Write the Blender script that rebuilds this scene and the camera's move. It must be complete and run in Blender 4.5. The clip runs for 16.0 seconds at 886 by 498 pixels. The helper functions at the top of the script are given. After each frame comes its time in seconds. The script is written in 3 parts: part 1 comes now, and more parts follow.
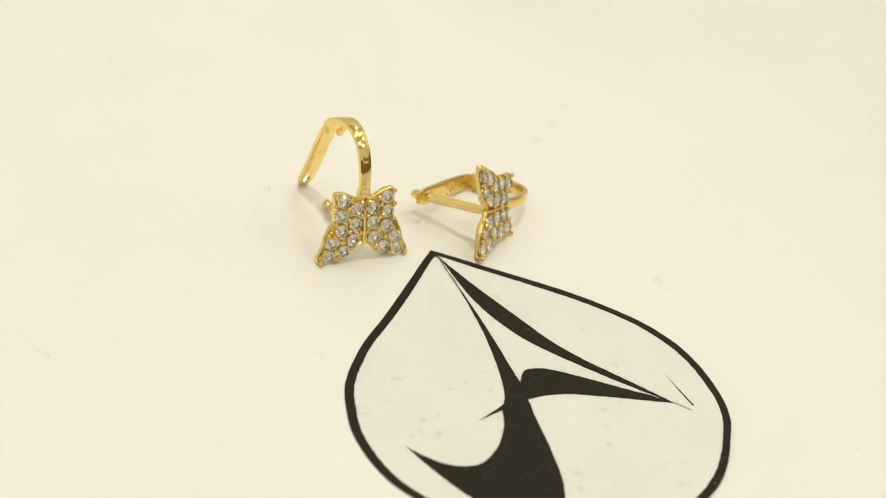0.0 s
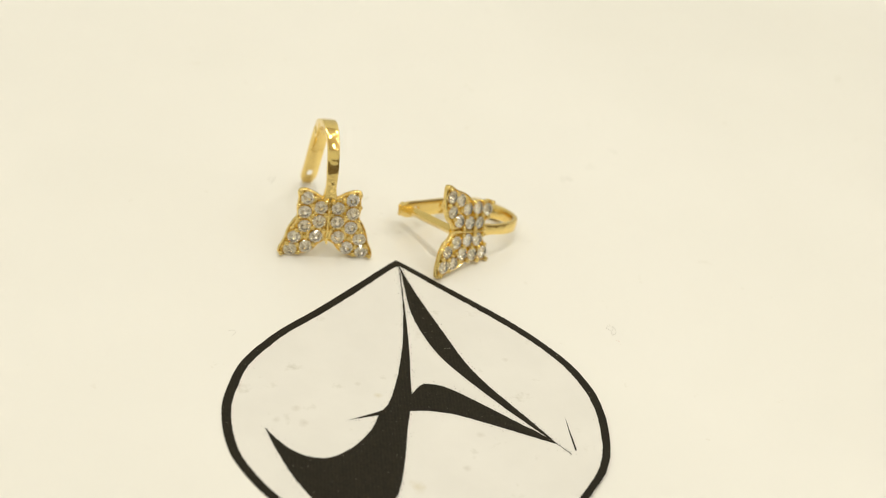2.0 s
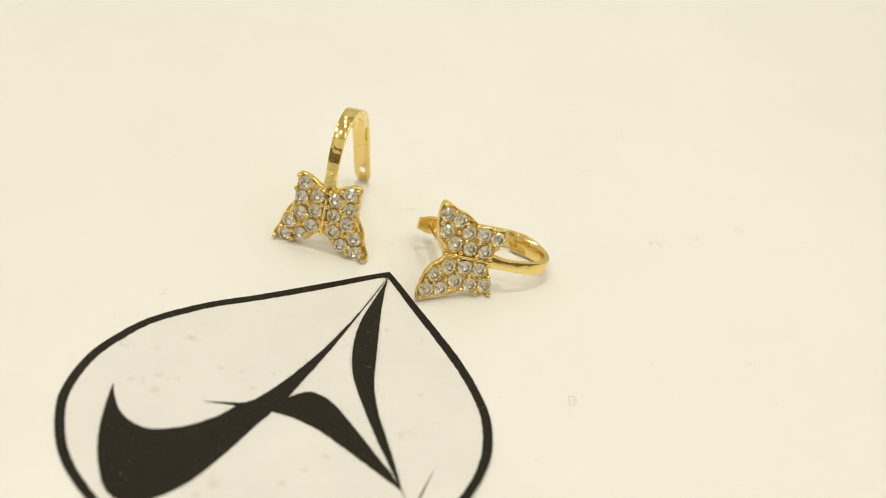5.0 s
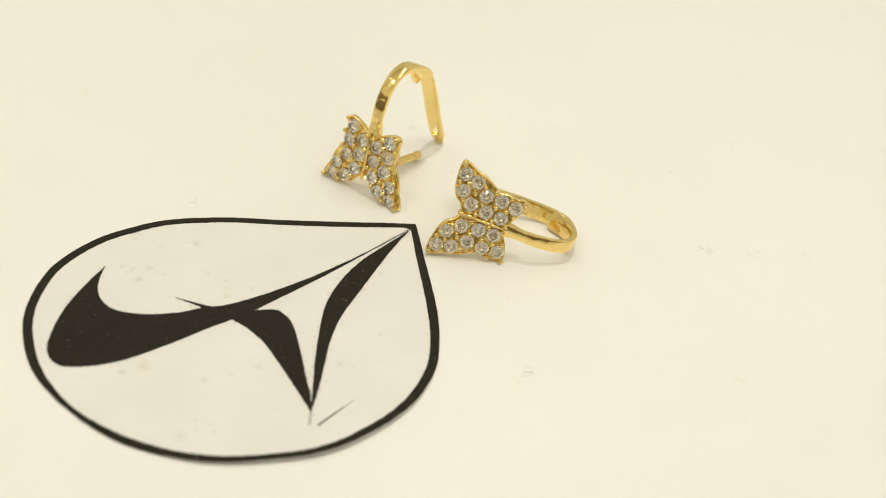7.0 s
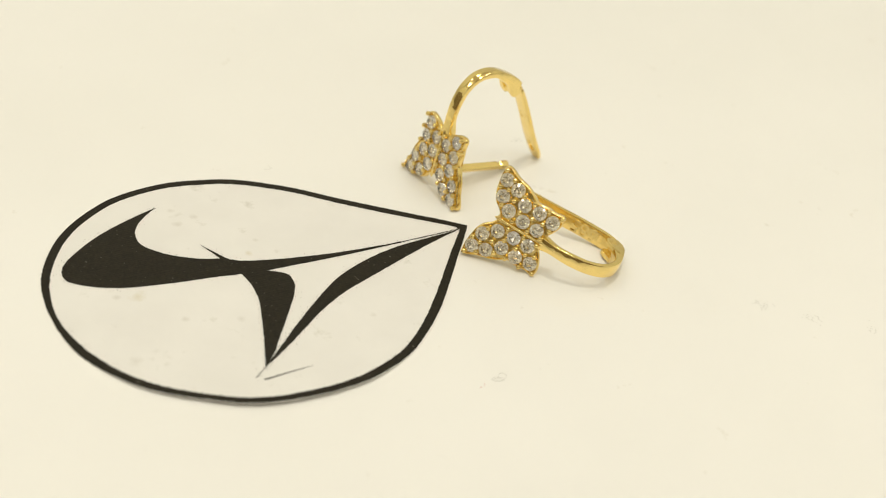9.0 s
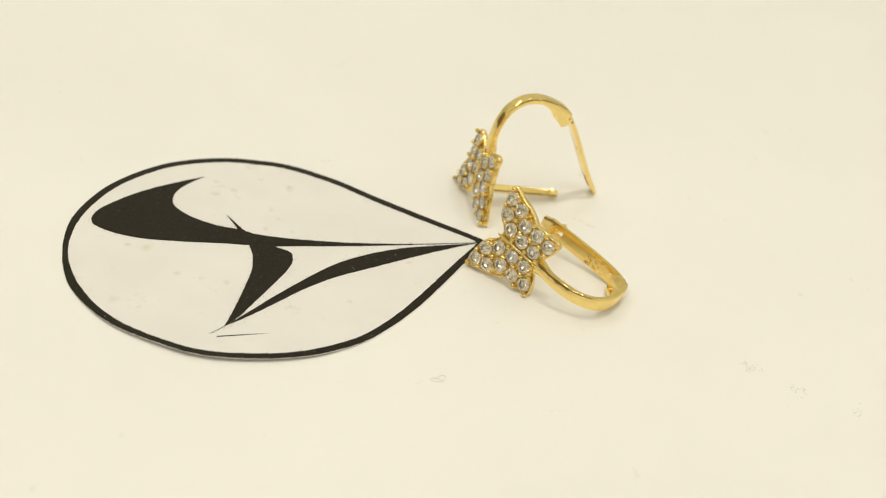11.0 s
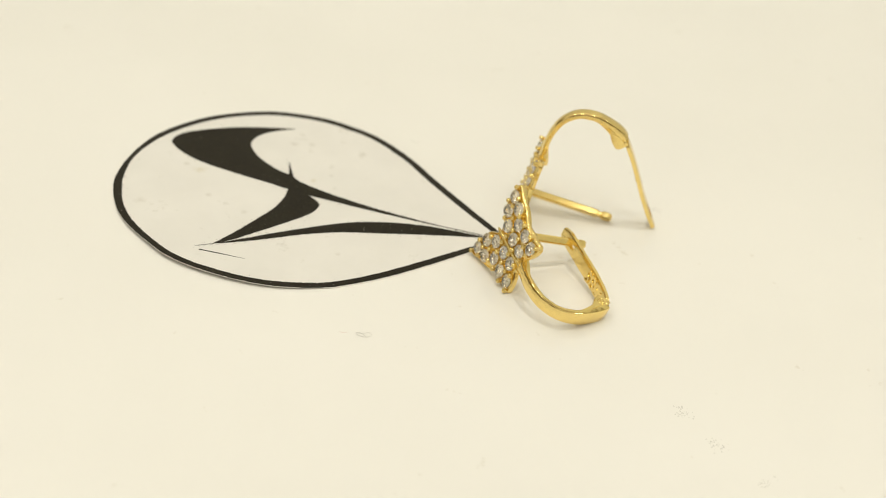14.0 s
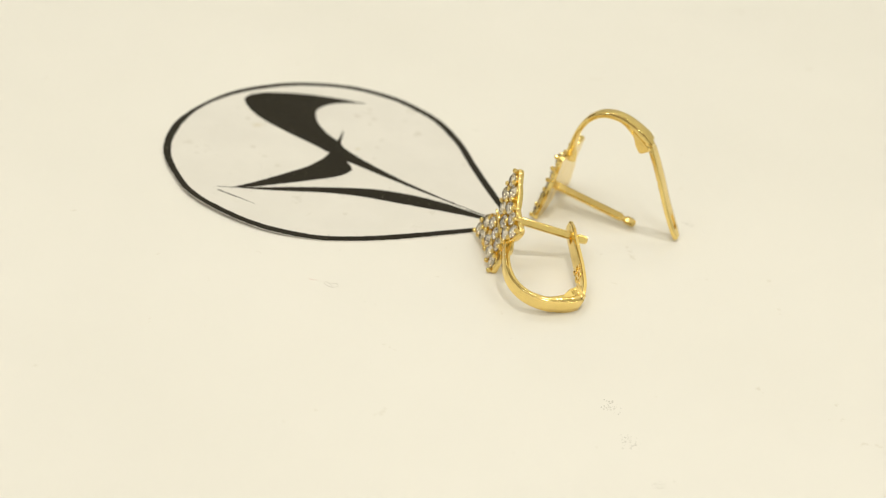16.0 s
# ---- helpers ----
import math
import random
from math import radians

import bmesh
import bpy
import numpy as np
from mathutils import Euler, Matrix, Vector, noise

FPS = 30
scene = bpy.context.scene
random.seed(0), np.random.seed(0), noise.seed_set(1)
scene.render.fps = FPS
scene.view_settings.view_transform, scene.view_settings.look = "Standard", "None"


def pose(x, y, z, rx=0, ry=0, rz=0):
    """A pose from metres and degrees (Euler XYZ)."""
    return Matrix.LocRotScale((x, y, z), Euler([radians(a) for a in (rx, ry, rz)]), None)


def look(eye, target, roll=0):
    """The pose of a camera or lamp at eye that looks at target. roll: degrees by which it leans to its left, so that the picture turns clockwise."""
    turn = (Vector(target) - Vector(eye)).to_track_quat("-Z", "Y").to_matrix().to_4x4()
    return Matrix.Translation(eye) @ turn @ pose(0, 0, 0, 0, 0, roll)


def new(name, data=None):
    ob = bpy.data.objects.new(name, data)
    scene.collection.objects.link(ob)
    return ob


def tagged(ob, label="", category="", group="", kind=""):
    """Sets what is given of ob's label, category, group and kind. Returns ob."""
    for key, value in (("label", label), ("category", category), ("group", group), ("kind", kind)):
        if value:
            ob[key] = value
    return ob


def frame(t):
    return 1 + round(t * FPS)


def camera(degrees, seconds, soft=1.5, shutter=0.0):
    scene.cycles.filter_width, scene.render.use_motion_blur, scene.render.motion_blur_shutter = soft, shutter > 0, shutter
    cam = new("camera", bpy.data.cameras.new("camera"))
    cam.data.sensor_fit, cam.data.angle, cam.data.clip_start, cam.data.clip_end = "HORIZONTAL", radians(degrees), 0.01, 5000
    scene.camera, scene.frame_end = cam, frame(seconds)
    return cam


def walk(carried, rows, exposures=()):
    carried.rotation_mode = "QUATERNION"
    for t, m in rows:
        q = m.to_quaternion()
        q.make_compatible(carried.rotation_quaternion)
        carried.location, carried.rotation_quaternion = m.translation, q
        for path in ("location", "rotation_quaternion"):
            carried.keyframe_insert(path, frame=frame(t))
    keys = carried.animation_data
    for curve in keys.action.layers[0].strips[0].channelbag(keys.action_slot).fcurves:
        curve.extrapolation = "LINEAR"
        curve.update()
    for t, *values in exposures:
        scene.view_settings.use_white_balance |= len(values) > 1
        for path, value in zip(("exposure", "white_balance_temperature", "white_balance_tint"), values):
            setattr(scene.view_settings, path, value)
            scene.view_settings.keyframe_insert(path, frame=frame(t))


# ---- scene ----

from mathutils.geometry import delaunay_2d_cdt

# ---- camera ----
cam = camera(34.81, 16.0, soft=0.6)
cam.data.dof.use_dof, cam.data.dof.focus_distance, cam.data.dof.aperture_fstop = True, 0.1225, 34.0
PATH = [
    (0, (-0.05020, -0.09870, 0.07176), (-0.00353, -0.00921, 0.00685), 9.68),
    (0.5, (-0.04302, -0.10279, 0.07204), (-0.00245, -0.00986, 0.00786), 10.03),
    (1, (-0.03476, -0.10572, 0.07259), (-0.00097, -0.01023, 0.00823), 10.21),
    (1.5, (-0.02616, -0.10794, 0.07385), (0.00080, -0.01081, 0.00875), 10.51),
    (2, (-0.01723, -0.11132, 0.07571), (0.00195, -0.01261, 0.01024), 10.47),
    (2.5, (-0.00800, -0.11773, 0.07931), (0.00203, -0.01758, 0.01395), 9.98),
    (3, (0.00076, -0.11374, 0.07674), (0.00353, -0.01322, 0.01127), 10.61),
    (3.5, (0.01030, -0.10670, 0.07142), (0.00493, -0.00632, 0.00589), 9.91),
    (4, (0.01883, -0.10238, 0.06962), (0.00456, -0.00240, 0.00480), 8.59),
    (6.5, (0.05641, -0.08984, 0.07123), (0.00686, -0.00346, 0.00428), 9.98),
    (7, (0.06452, -0.08533, 0.06996), (0.00672, -0.00433, 0.00290), 8.81),
    (7.5, (0.07105, -0.08069, 0.07003), (0.00629, -0.00559, 0.00247), 8.50),
    (8, (0.07719, -0.07581, 0.07060), (0.00580, -0.00657, 0.00345), 8.15),
    (8.5, (0.08325, -0.07026, 0.07030), (0.00637, -0.00662, 0.00367), 8.03),
    (9, (0.08845, -0.06288, 0.06938), (0.00612, -0.00631, 0.00289), 7.96),
    (11.5, (0.10879, -0.02790, 0.07103), (0.01031, -0.00617, 0.00598), 7.96),
    (12, (0.11102, -0.02018, 0.07077), (0.01117, -0.00537, 0.00587), 8.03),
    (12.5, (0.11280, -0.01324, 0.07101), (0.01203, -0.00540, 0.00632), 7.97),
    (13, (0.11322, -0.00528, 0.07064), (0.01209, -0.00536, 0.00604), 8.11),
    (13.5, (0.11399, 0.00213, 0.07061), (0.01319, -0.00508, 0.00589), 8.24),
    (14, (0.11426, 0.01085, 0.07116), (0.01422, -0.00390, 0.00655), 8.28),
    (14.5, (0.11408, 0.02006, 0.07077), (0.01491, -0.00196, 0.00690), 7.95),
    (15, (0.11332, 0.02778, 0.07086), (0.01593, -0.00139, 0.00712), 7.95),
    (15.5, (0.11149, 0.03590, 0.07061), (0.01657, -0.00064, 0.00692), 7.72),
    (16, (0.10928, 0.04368, 0.07011), (0.01730, 0.00044, 0.00631), 7.91),
]
walk(cam, [(t, look(eye, target, roll)) for t, eye, target, roll in PATH], exposures=[(0, 0.0), (9, 0.0), (12, -0.03), (16, -0.02)])

# ---- light: a shop ceiling with white lamps ----
world = bpy.data.worlds.new("world")
scene.world = world
world.use_nodes = True
world.node_tree.nodes["Background"].inputs[0].default_value = (1.0, 0.93, 0.82, 1)
world.node_tree.nodes["Background"].inputs[1].default_value = 0.0

CEILING = 1.75


def lamp(x, y, size, watts, colour=(0.974, 0.95, 0.84)):
    data = bpy.data.lights.new("ceiling_lamp", "AREA")
    data.shape, data.size = "SQUARE", size
    data.energy, data.color = watts, colour
    ob = new("ceiling_lamp", data)
    ob.location = (x, y, CEILING - 0.02)
    return ob


for x, y in ((0.45, 0.62), (-0.35, 0.62), (0.45, -0.80), (-0.35, -0.80), (1.15, 0.60), (1.15, -0.20), (-1.15, 0.20), (-1.15, -0.60),
             (0.70, 0.15), (-0.75, -1.15), (0.95, -0.95), (-0.75, 1.10), (0.80, 1.10)):
    lamp(x, y, 0.11, 2.25)
lamp(-0.07, 0.11, 0.10, 6.3)

MM = 0.001


# ---- materials ----
def material(name):
    m = bpy.data.materials.new(name)
    m.use_nodes = True
    return m, m.node_tree.nodes, m.node_tree.links, m.node_tree.nodes["Principled BSDF"]


def noise_node(nodes, links, scale, detail=4.0, rough=0.55, where="Object"):
    place = nodes.new("ShaderNodeTexCoord")
    n = nodes.new("ShaderNodeTexNoise")
    n.inputs["Scale"].default_value, n.inputs["Detail"].default_value, n.inputs["Roughness"].default_value = scale, detail, rough
    links.new(place.outputs[where], n.inputs["Vector"])
    return n


def ramp_node(nodes, links, source, stops):
    r = nodes.new("ShaderNodeValToRGB")
    while len(r.color_ramp.elements) < len(stops):
        r.color_ramp.elements.new(0.5)
    for e, (at, colour) in zip(r.color_ramp.elements, stops):
        e.position, e.color = at, (*colour, 1)
    links.new(source, r.inputs["Fac"])
    return r


def bump_node(nodes, links, shader, source, distance, strength=1.0):
    b = nodes.new("ShaderNodeBump")
    b.inputs["Distance"].default_value, b.inputs["Strength"].default_value = distance, strength
    links.new(source, b.inputs["Height"])
    links.new(b.outputs["Normal"], shader.inputs["Normal"])


def gold_material(name, colour, rough_low, rough_high, wave):
    m, nodes, links, bsdf = material(name)
    bsdf.inputs["Metallic"].default_value = 0.93
    tone = noise_node(nodes, links, 900, 2)
    tint = ramp_node(nodes, links, tone.outputs["Fac"], [(0.3, tuple(c * 0.93 for c in colour)), (0.7, colour)])
    links.new(tint.outputs["Color"], bsdf.inputs["Base Color"])
    wear = noise_node(nodes, links, 2600, 5)
    r = nodes.new("ShaderNodeMapRange")
    r.inputs["To Min"].default_value, r.inputs["To Max"].default_value = rough_low, rough_high
    links.new(wear.outputs["Fac"], r.inputs["Value"])
    links.new(r.outputs["Result"], bsdf.inputs["Roughness"])
    relief = noise_node(nodes, links, 700, 2)
    bump_node(nodes, links, bsdf, relief.outputs["Fac"], wave)
    return m


GOLD = gold_material("polished_gold", (0.96, 0.74, 0.28), 0.05, 0.12, 0.0001)
PLAIN_GOLD = gold_material("plain_gold", (0.96, 0.74, 0.28), 0.09, 0.18, 0.000012)
CAST_GOLD = gold_material("cast_gold", (0.96, 0.745, 0.29), 0.10, 0.20, 0.00010)


def stone_material():
    m, nodes, links, bsdf = material("clear_stone")
    out = nodes["Material Output"]
    nodes.remove(bsdf)
    glass = nodes.new("ShaderNodeBsdfGlass")
    glass.inputs["Roughness"].default_value, glass.inputs["IOR"].default_value = 0.0, 2.05
    info = nodes.new("ShaderNodeObjectInfo")
    tint = ramp_node(nodes, links, info.outputs["Random"], [(0.0, (1.0, 0.995, 0.975)), (0.5, (1.0, 0.985, 0.95)), (1.0, (1.0, 1.0, 0.99))])
    links.new(tint.outputs["Color"], glass.inputs["Color"])
    links.new(glass.outputs["BSDF"], out.inputs["Surface"])
    return m


STONE = stone_material()


# Added silvery reflector for the stones' back facets, to brighten the stones.
def reflector_material():
    m, nodes, links, bsdf = material("added_reflector")
    bsdf.inputs["Metallic"].default_value = 0.89
    info = nodes.new("ShaderNodeObjectInfo")
    tint = ramp_node(nodes, links, info.outputs["Random"], [(0.0, (1.0, 0.97, 0.90)), (0.5, (1.0, 0.96, 0.86)), (1.0, (0.99, 0.97, 0.94))])
    links.new(tint.outputs["Color"], bsdf.inputs["Base Color"])
    wear = noise_node(nodes, links, 3000, 3)
    r = nodes.new("ShaderNodeMapRange")
    r.inputs["To Min"].default_value, r.inputs["To Max"].default_value = 0.05, 0.13
    links.new(wear.outputs["Fac"], r.inputs["Value"])
    links.new(r.outputs["Result"], bsdf.inputs["Roughness"])
    return m


REFLECTOR = reflector_material()


def laminate_material():
    m, nodes, links, bsdf = material("white_laminate")
    cloud = noise_node(nodes, links, 22, 4)
    base = ramp_node(nodes, links, cloud.outputs["Fac"], [(0.35, (0.797, 0.773, 0.732)), (0.7, (0.827, 0.803, 0.766))])
    spots = noise_node(nodes, links, 420, 3, 0.6)
    spot = ramp_node(nodes, links, spots.outputs["Fac"], [(0.70, (1, 1, 1)), (0.80, (0.86, 0.84, 0.80))])
    mix = nodes.new("ShaderNodeMix")
    mix.data_type, mix.blend_type = "RGBA", "MULTIPLY"
    mix.inputs["Factor"].default_value = 1.0
    links.new(base.outputs["Color"], mix.inputs["A"])
    links.new(spot.outputs["Color"], mix.inputs["B"])
    links.new(mix.outputs["Result"], bsdf.inputs["Base Color"])
    wear = noise_node(nodes, links, 60, 4)
    r = nodes.new("ShaderNodeMapRange")
    r.inputs["To Min"].default_value, r.inputs["To Max"].default_value = 0.16, 0.30
    links.new(wear.outputs["Fac"], r.inputs["Value"])
    links.new(r.outputs["Result"], bsdf.inputs["Roughness"])
    bsdf.inputs["IOR"].default_value = 1.45
    fine = noise_node(nodes, links, 1500, 2)
    bump_node(nodes, links, bsdf, fine.outputs["Fac"], 0.000004)
    return m


LAMINATE = laminate_material()


GREY, YELLOW = (0.86, 0.845, 0.82), (0.87, 0.83, 0.72)
STAINS = [(-8.9, -24.2, 1.1, GREY), (-9.6, -22.4, 1.0, GREY), (-11.2, -24.0, 0.8, GREY), (-0.2, -31.0, 1.5, YELLOW), (-0.6, -32.6, 0.8, GREY), (7.6, -34.0, 1.4, GREY),
          (-2.7, -20.2, 1.0, YELLOW), (5.6, -24.4, 0.9, GREY), (-4.4, -18.8, 0.7, GREY), (4.0, -28.6, 0.8, GREY), (9.0, -14.2, 0.8, GREY)]


def film_material():
    m, nodes, links, bsdf = material("white_film")
    cloud = noise_node(nodes, links, 160, 5)
    base = ramp_node(nodes, links, cloud.outputs["Fac"], [(0.35, (0.722, 0.695, 0.66)), (0.7, (0.762, 0.735, 0.70))])
    grime = noise_node(nodes, links, 330, 4, 0.65)
    stain = ramp_node(nodes, links, grime.outputs["Fac"], [(0.62, (1, 1, 1)), (0.76, (0.80, 0.79, 0.75))])
    mix = nodes.new("ShaderNodeMix")
    mix.data_type, mix.blend_type = "RGBA", "MULTIPLY"
    mix.inputs["Factor"].default_value = 1.0
    links.new(base.outputs["Color"], mix.inputs["A"])
    links.new(stain.outputs["Color"], mix.inputs["B"])
    colour = mix.outputs["Result"]
    # single grey and yellowish finger marks
    where = nodes.new("ShaderNodeTexCoord")
    ragged_edge = noise_node(nodes, links, 900, 4, 0.65)
    for x, y, size, shade in STAINS:
        gap = nodes.new("ShaderNodeVectorMath")
        gap.operation = "DISTANCE"
        gap.inputs[1].default_value = (x * MM, y * MM, 0.0001)
        links.new(where.outputs["Object"], gap.inputs[0])
        far = nodes.new("ShaderNodeMath")
        far.operation = "MULTIPLY_ADD"
        far.inputs[1].default_value = 1 / (size * MM)
        links.new(gap.outputs["Value"], far.inputs[0])
        links.new(ragged_edge.outputs["Fac"], far.inputs[2])
        spot = ramp_node(nodes, links, far.outputs["Value"], [(0.45, shade), (1.0, (1, 1, 1))])
        step = nodes.new("ShaderNodeMix")
        step.data_type, step.blend_type = "RGBA", "MULTIPLY"
        step.inputs["Factor"].default_value = 1.0
        links.new(colour, step.inputs["A"])
        links.new(spot.outputs["Color"], step.inputs["B"])
        colour = step.outputs["Result"]
    links.new(colour, bsdf.inputs["Base Color"])
    bsdf.inputs["Roughness"].default_value = 0.42
    bump_node(nodes, links, bsdf, cloud.outputs["Fac"], 0.00001)
    return m


FILM = film_material()


def toner_material():
    m, nodes, links, bsdf = material("black_toner")
    grain = noise_node(nodes, links, 5200, 3)
    base = ramp_node(nodes, links, grain.outputs["Fac"], [(0.3, (0.008, 0.0062, 0.003)), (0.75, (0.021, 0.0165, 0.009))])
    pin = noise_node(nodes, links, 3300, 2, 0.6)
    hole = ramp_node(nodes, links, pin.outputs["Fac"], [(0.70, (0, 0, 0)), (0.76, (0.17, 0.16, 0.14))])
    mix = nodes.new("ShaderNodeMix")
    mix.data_type, mix.blend_type = "RGBA", "ADD"
    mix.inputs["Factor"].default_value = 1.0
    links.new(base.outputs["Color"], mix.inputs["A"])
    links.new(hole.outputs["Color"], mix.inputs["B"])
    # fine print lines across the black
    place = nodes.new("ShaderNodeTexCoord")
    lines = nodes.new("ShaderNodeTexWave")
    lines.bands_direction = "X"
    lines.inputs["Scale"].default_value, lines.inputs["Distortion"].default_value, lines.inputs["Detail Scale"].default_value = 1100, 1.5, 2.0
    links.new(place.outputs["Object"], lines.inputs["Vector"])
    pale = ramp_node(nodes, links, lines.outputs["Fac"], [(0.55, (0, 0, 0)), (1.0, (0.004, 0.0034, 0.0024))])
    total = nodes.new("ShaderNodeMix")
    total.data_type, total.blend_type = "RGBA", "ADD"
    total.inputs["Factor"].default_value = 1.0
    links.new(mix.outputs["Result"], total.inputs["A"])
    links.new(pale.outputs["Color"], total.inputs["B"])
    links.new(total.outputs["Result"], bsdf.inputs["Base Color"])
    bsdf.inputs["Roughness"].default_value = 0.5
    bsdf.inputs["Specular IOR Level"].default_value = 0.14
    bump_node(nodes, links, bsdf, grain.outputs["Fac"], 0.000006)
    return m


TONER = toner_material()


def matte_material(name, low, high, scale, rough=0.8):
    m, nodes, links, bsdf = material(name)
    n = noise_node(nodes, links, scale, 5)
    base = ramp_node(nodes, links, n.outputs["Fac"], [(0.3, low), (0.7, high)])
    links.new(base.outputs["Color"], bsdf.inputs["Base Color"])
    bsdf.inputs["Roughness"].default_value = rough
    return m


DUST = matte_material("grey_dust", (0.44, 0.42, 0.39), (0.60, 0.58, 0.54), 4000)
LINT = matte_material("grey_lint", (0.38, 0.36, 0.33), (0.52, 0.50, 0.47), 3000)
RED_LINT = matte_material("red_lint", (0.42, 0.13, 0.09), (0.55, 0.2, 0.15), 3000)
WALL = matte_material("white_wall_paint", (0.77, 0.765, 0.70), (0.82, 0.815, 0.75), 6)
DARK_BAND = matte_material("brown_reflection_band", (0.16, 0.11, 0.07), (0.22, 0.16, 0.10), 6)
CEIL = matte_material("white_plaster", (0.74, 0.70, 0.65), (0.80, 0.76, 0.71), 6)
FLOOR = matte_material("grey_floor", (0.38, 0.36, 0.33), (0.46, 0.44, 0.40), 8)


# ---- mesh helpers ----
def mesh_of(name, bm, mat, smooth=40.0, scale=MM):
    if scale != 1:
        bmesh.ops.scale(bm, vec=(scale,) * 3, verts=bm.verts)
    bmesh.ops.recalc_face_normals(bm, faces=bm.faces)
    me = bpy.data.meshes.new(name)
    bm.to_mesh(me)
    bm.free()
    me.materials.append(mat)
    if smooth:
        for p in me.polygons:
            p.use_smooth = True
        me.set_sharp_from_angle(angle=radians(smooth))
    return me


def part(name, bm, mat, parent, label="", smooth=40.0, kind=""):
    ob = new(name, mesh_of(name, bm, mat, smooth))
    ob.parent = parent
    return tagged(ob, label, kind=kind)


def spline(points, steps, closed=False):
    """A smooth line (Catmull-Rom) through control points."""
    pts = [Vector(p) for p in points]
    n, out = len(pts), []
    for i in range(n if closed else n - 1):
        if closed:
            a, b, c, d = (pts[(i + k) % n] for k in (-1, 0, 1, 2))
        else:
            b, c = pts[i], pts[i + 1]
            a = pts[i - 1] if i else b * 2 - c
            d = pts[i + 2] if i + 2 < n else c * 2 - b
        for s in range(steps):
            t = s / steps
            out.append(0.5 * (2 * b + (c - a) * t + (2 * a - 5 * b + 4 * c - d) * t * t + (3 * b - a - 3 * c + d) * t**3))
    if not closed:
        out.append(pts[-1])
    return out


def shape(runs, steps):
    """A closed outline of smooth runs that meet in corners: each run starts where the one before it ends."""
    out, last = [], None
    for run in runs:
        line = spline(([last] if last else []) + list(run), steps)
        out += line[1:] if last else line
        last = tuple(out[-1])
    if (out[0] - out[-1]).length < 1e-4:
        out.pop()
    return out


def resample(line, step):
    """The closed outline with even short steps."""
    out = []
    for a, b in zip(line, line[1:] + line[:1]):
        n = max(1, int((b - a).length / step + 0.5))
        out += [a.lerp(b, k / n) for k in range(n)]
    return out


# ---- the room, closed round the counter ----
def box_part(name, lo, hi, mat, parent=None, bevel=0.0):
    bm = bmesh.new()
    bmesh.ops.create_cube(bm, size=1)
    bmesh.ops.scale(bm, vec=[h - l for l, h in zip(lo, hi)], verts=bm.verts)
    bmesh.ops.translate(bm, vec=[(h + l) / 2 for l, h in zip(lo, hi)], verts=bm.verts)
    if bevel:
        bmesh.ops.bevel(bm, geom=bm.edges[:], offset=bevel, segments=3, affect="EDGES")
    ob = new(name, mesh_of(name, bm, mat, 40, 1))
    ob.parent = parent
    return ob


R = 1.45
tagged(box_part("floor", (-R, -R, -0.98), (R, R, -0.93), FLOOR), "dark grey floor under the counter", "floor", kind="structure")
tagged(box_part("ceiling", (-R, -R, CEILING), (R, R, CEILING + 0.1), CEIL), "plain white plaster ceiling", "ceiling", kind="structure")
for wall_name, lo, hi in (("wall_north", (-R, R, -0.93), (R, R + 0.1, CEILING)), ("wall_south", (-R, -R - 0.1, -0.93), (R, -R, CEILING)),
                          ("wall_east", (R, -R, -0.93), (R + 0.1, R, CEILING)), ("wall_west", (-R - 0.1, -R, -0.93), (-R, R, CEILING))):
    tagged(box_part(wall_name, lo, hi, WALL), "plain white painted wall", "wall", kind="structure")
# Unseen brown bands added on two walls, so the gold reflects something dark.
for lo, hi in (((-R, -R, -0.93), (R - 0.02, -R + 0.02, 0.6)), ((R - 0.02, -R, -0.93), (R, R, 0.6))):
    tagged(box_part("trim_for_reflections", lo, hi, DARK_BAND), "unseen brown band along the lower wall, added for dark reflections", "wall panelling", kind="structure")

counter = tagged(new("display_counter"), "glossy white laminate display counter with faint specks", "counter")
counter.location = (0, 0, -0.93)
for piece, lo, hi, edge in (("countertop", (-0.7, -0.45, 0.89), (0.7, 0.45, 0.93), 0.003), ("cabinet", (-0.66, -0.41, 0.0), (0.66, 0.41, 0.89), 0.0)):
    box_part(piece, lo, hi, LAMINATE, counter, edge)


# ---- the printed drop-shaped sticker ----
THICK = 0.07


def lift(x, y):
    """How far the film has come off the counter, in mm: along its right edge and a little at the foot."""
    out = math.hypot((x - 0.6) / 16.2, (y + 21.5) / 17.5)
    turn = math.degrees(math.atan2(y + 21.5, x - 0.6))
    side = max(0.0, 1 - abs((turn + 18) / 50) ** 2)
    return 0.32 * side * max(0.0, out - 0.55) ** 1.5 / 0.3


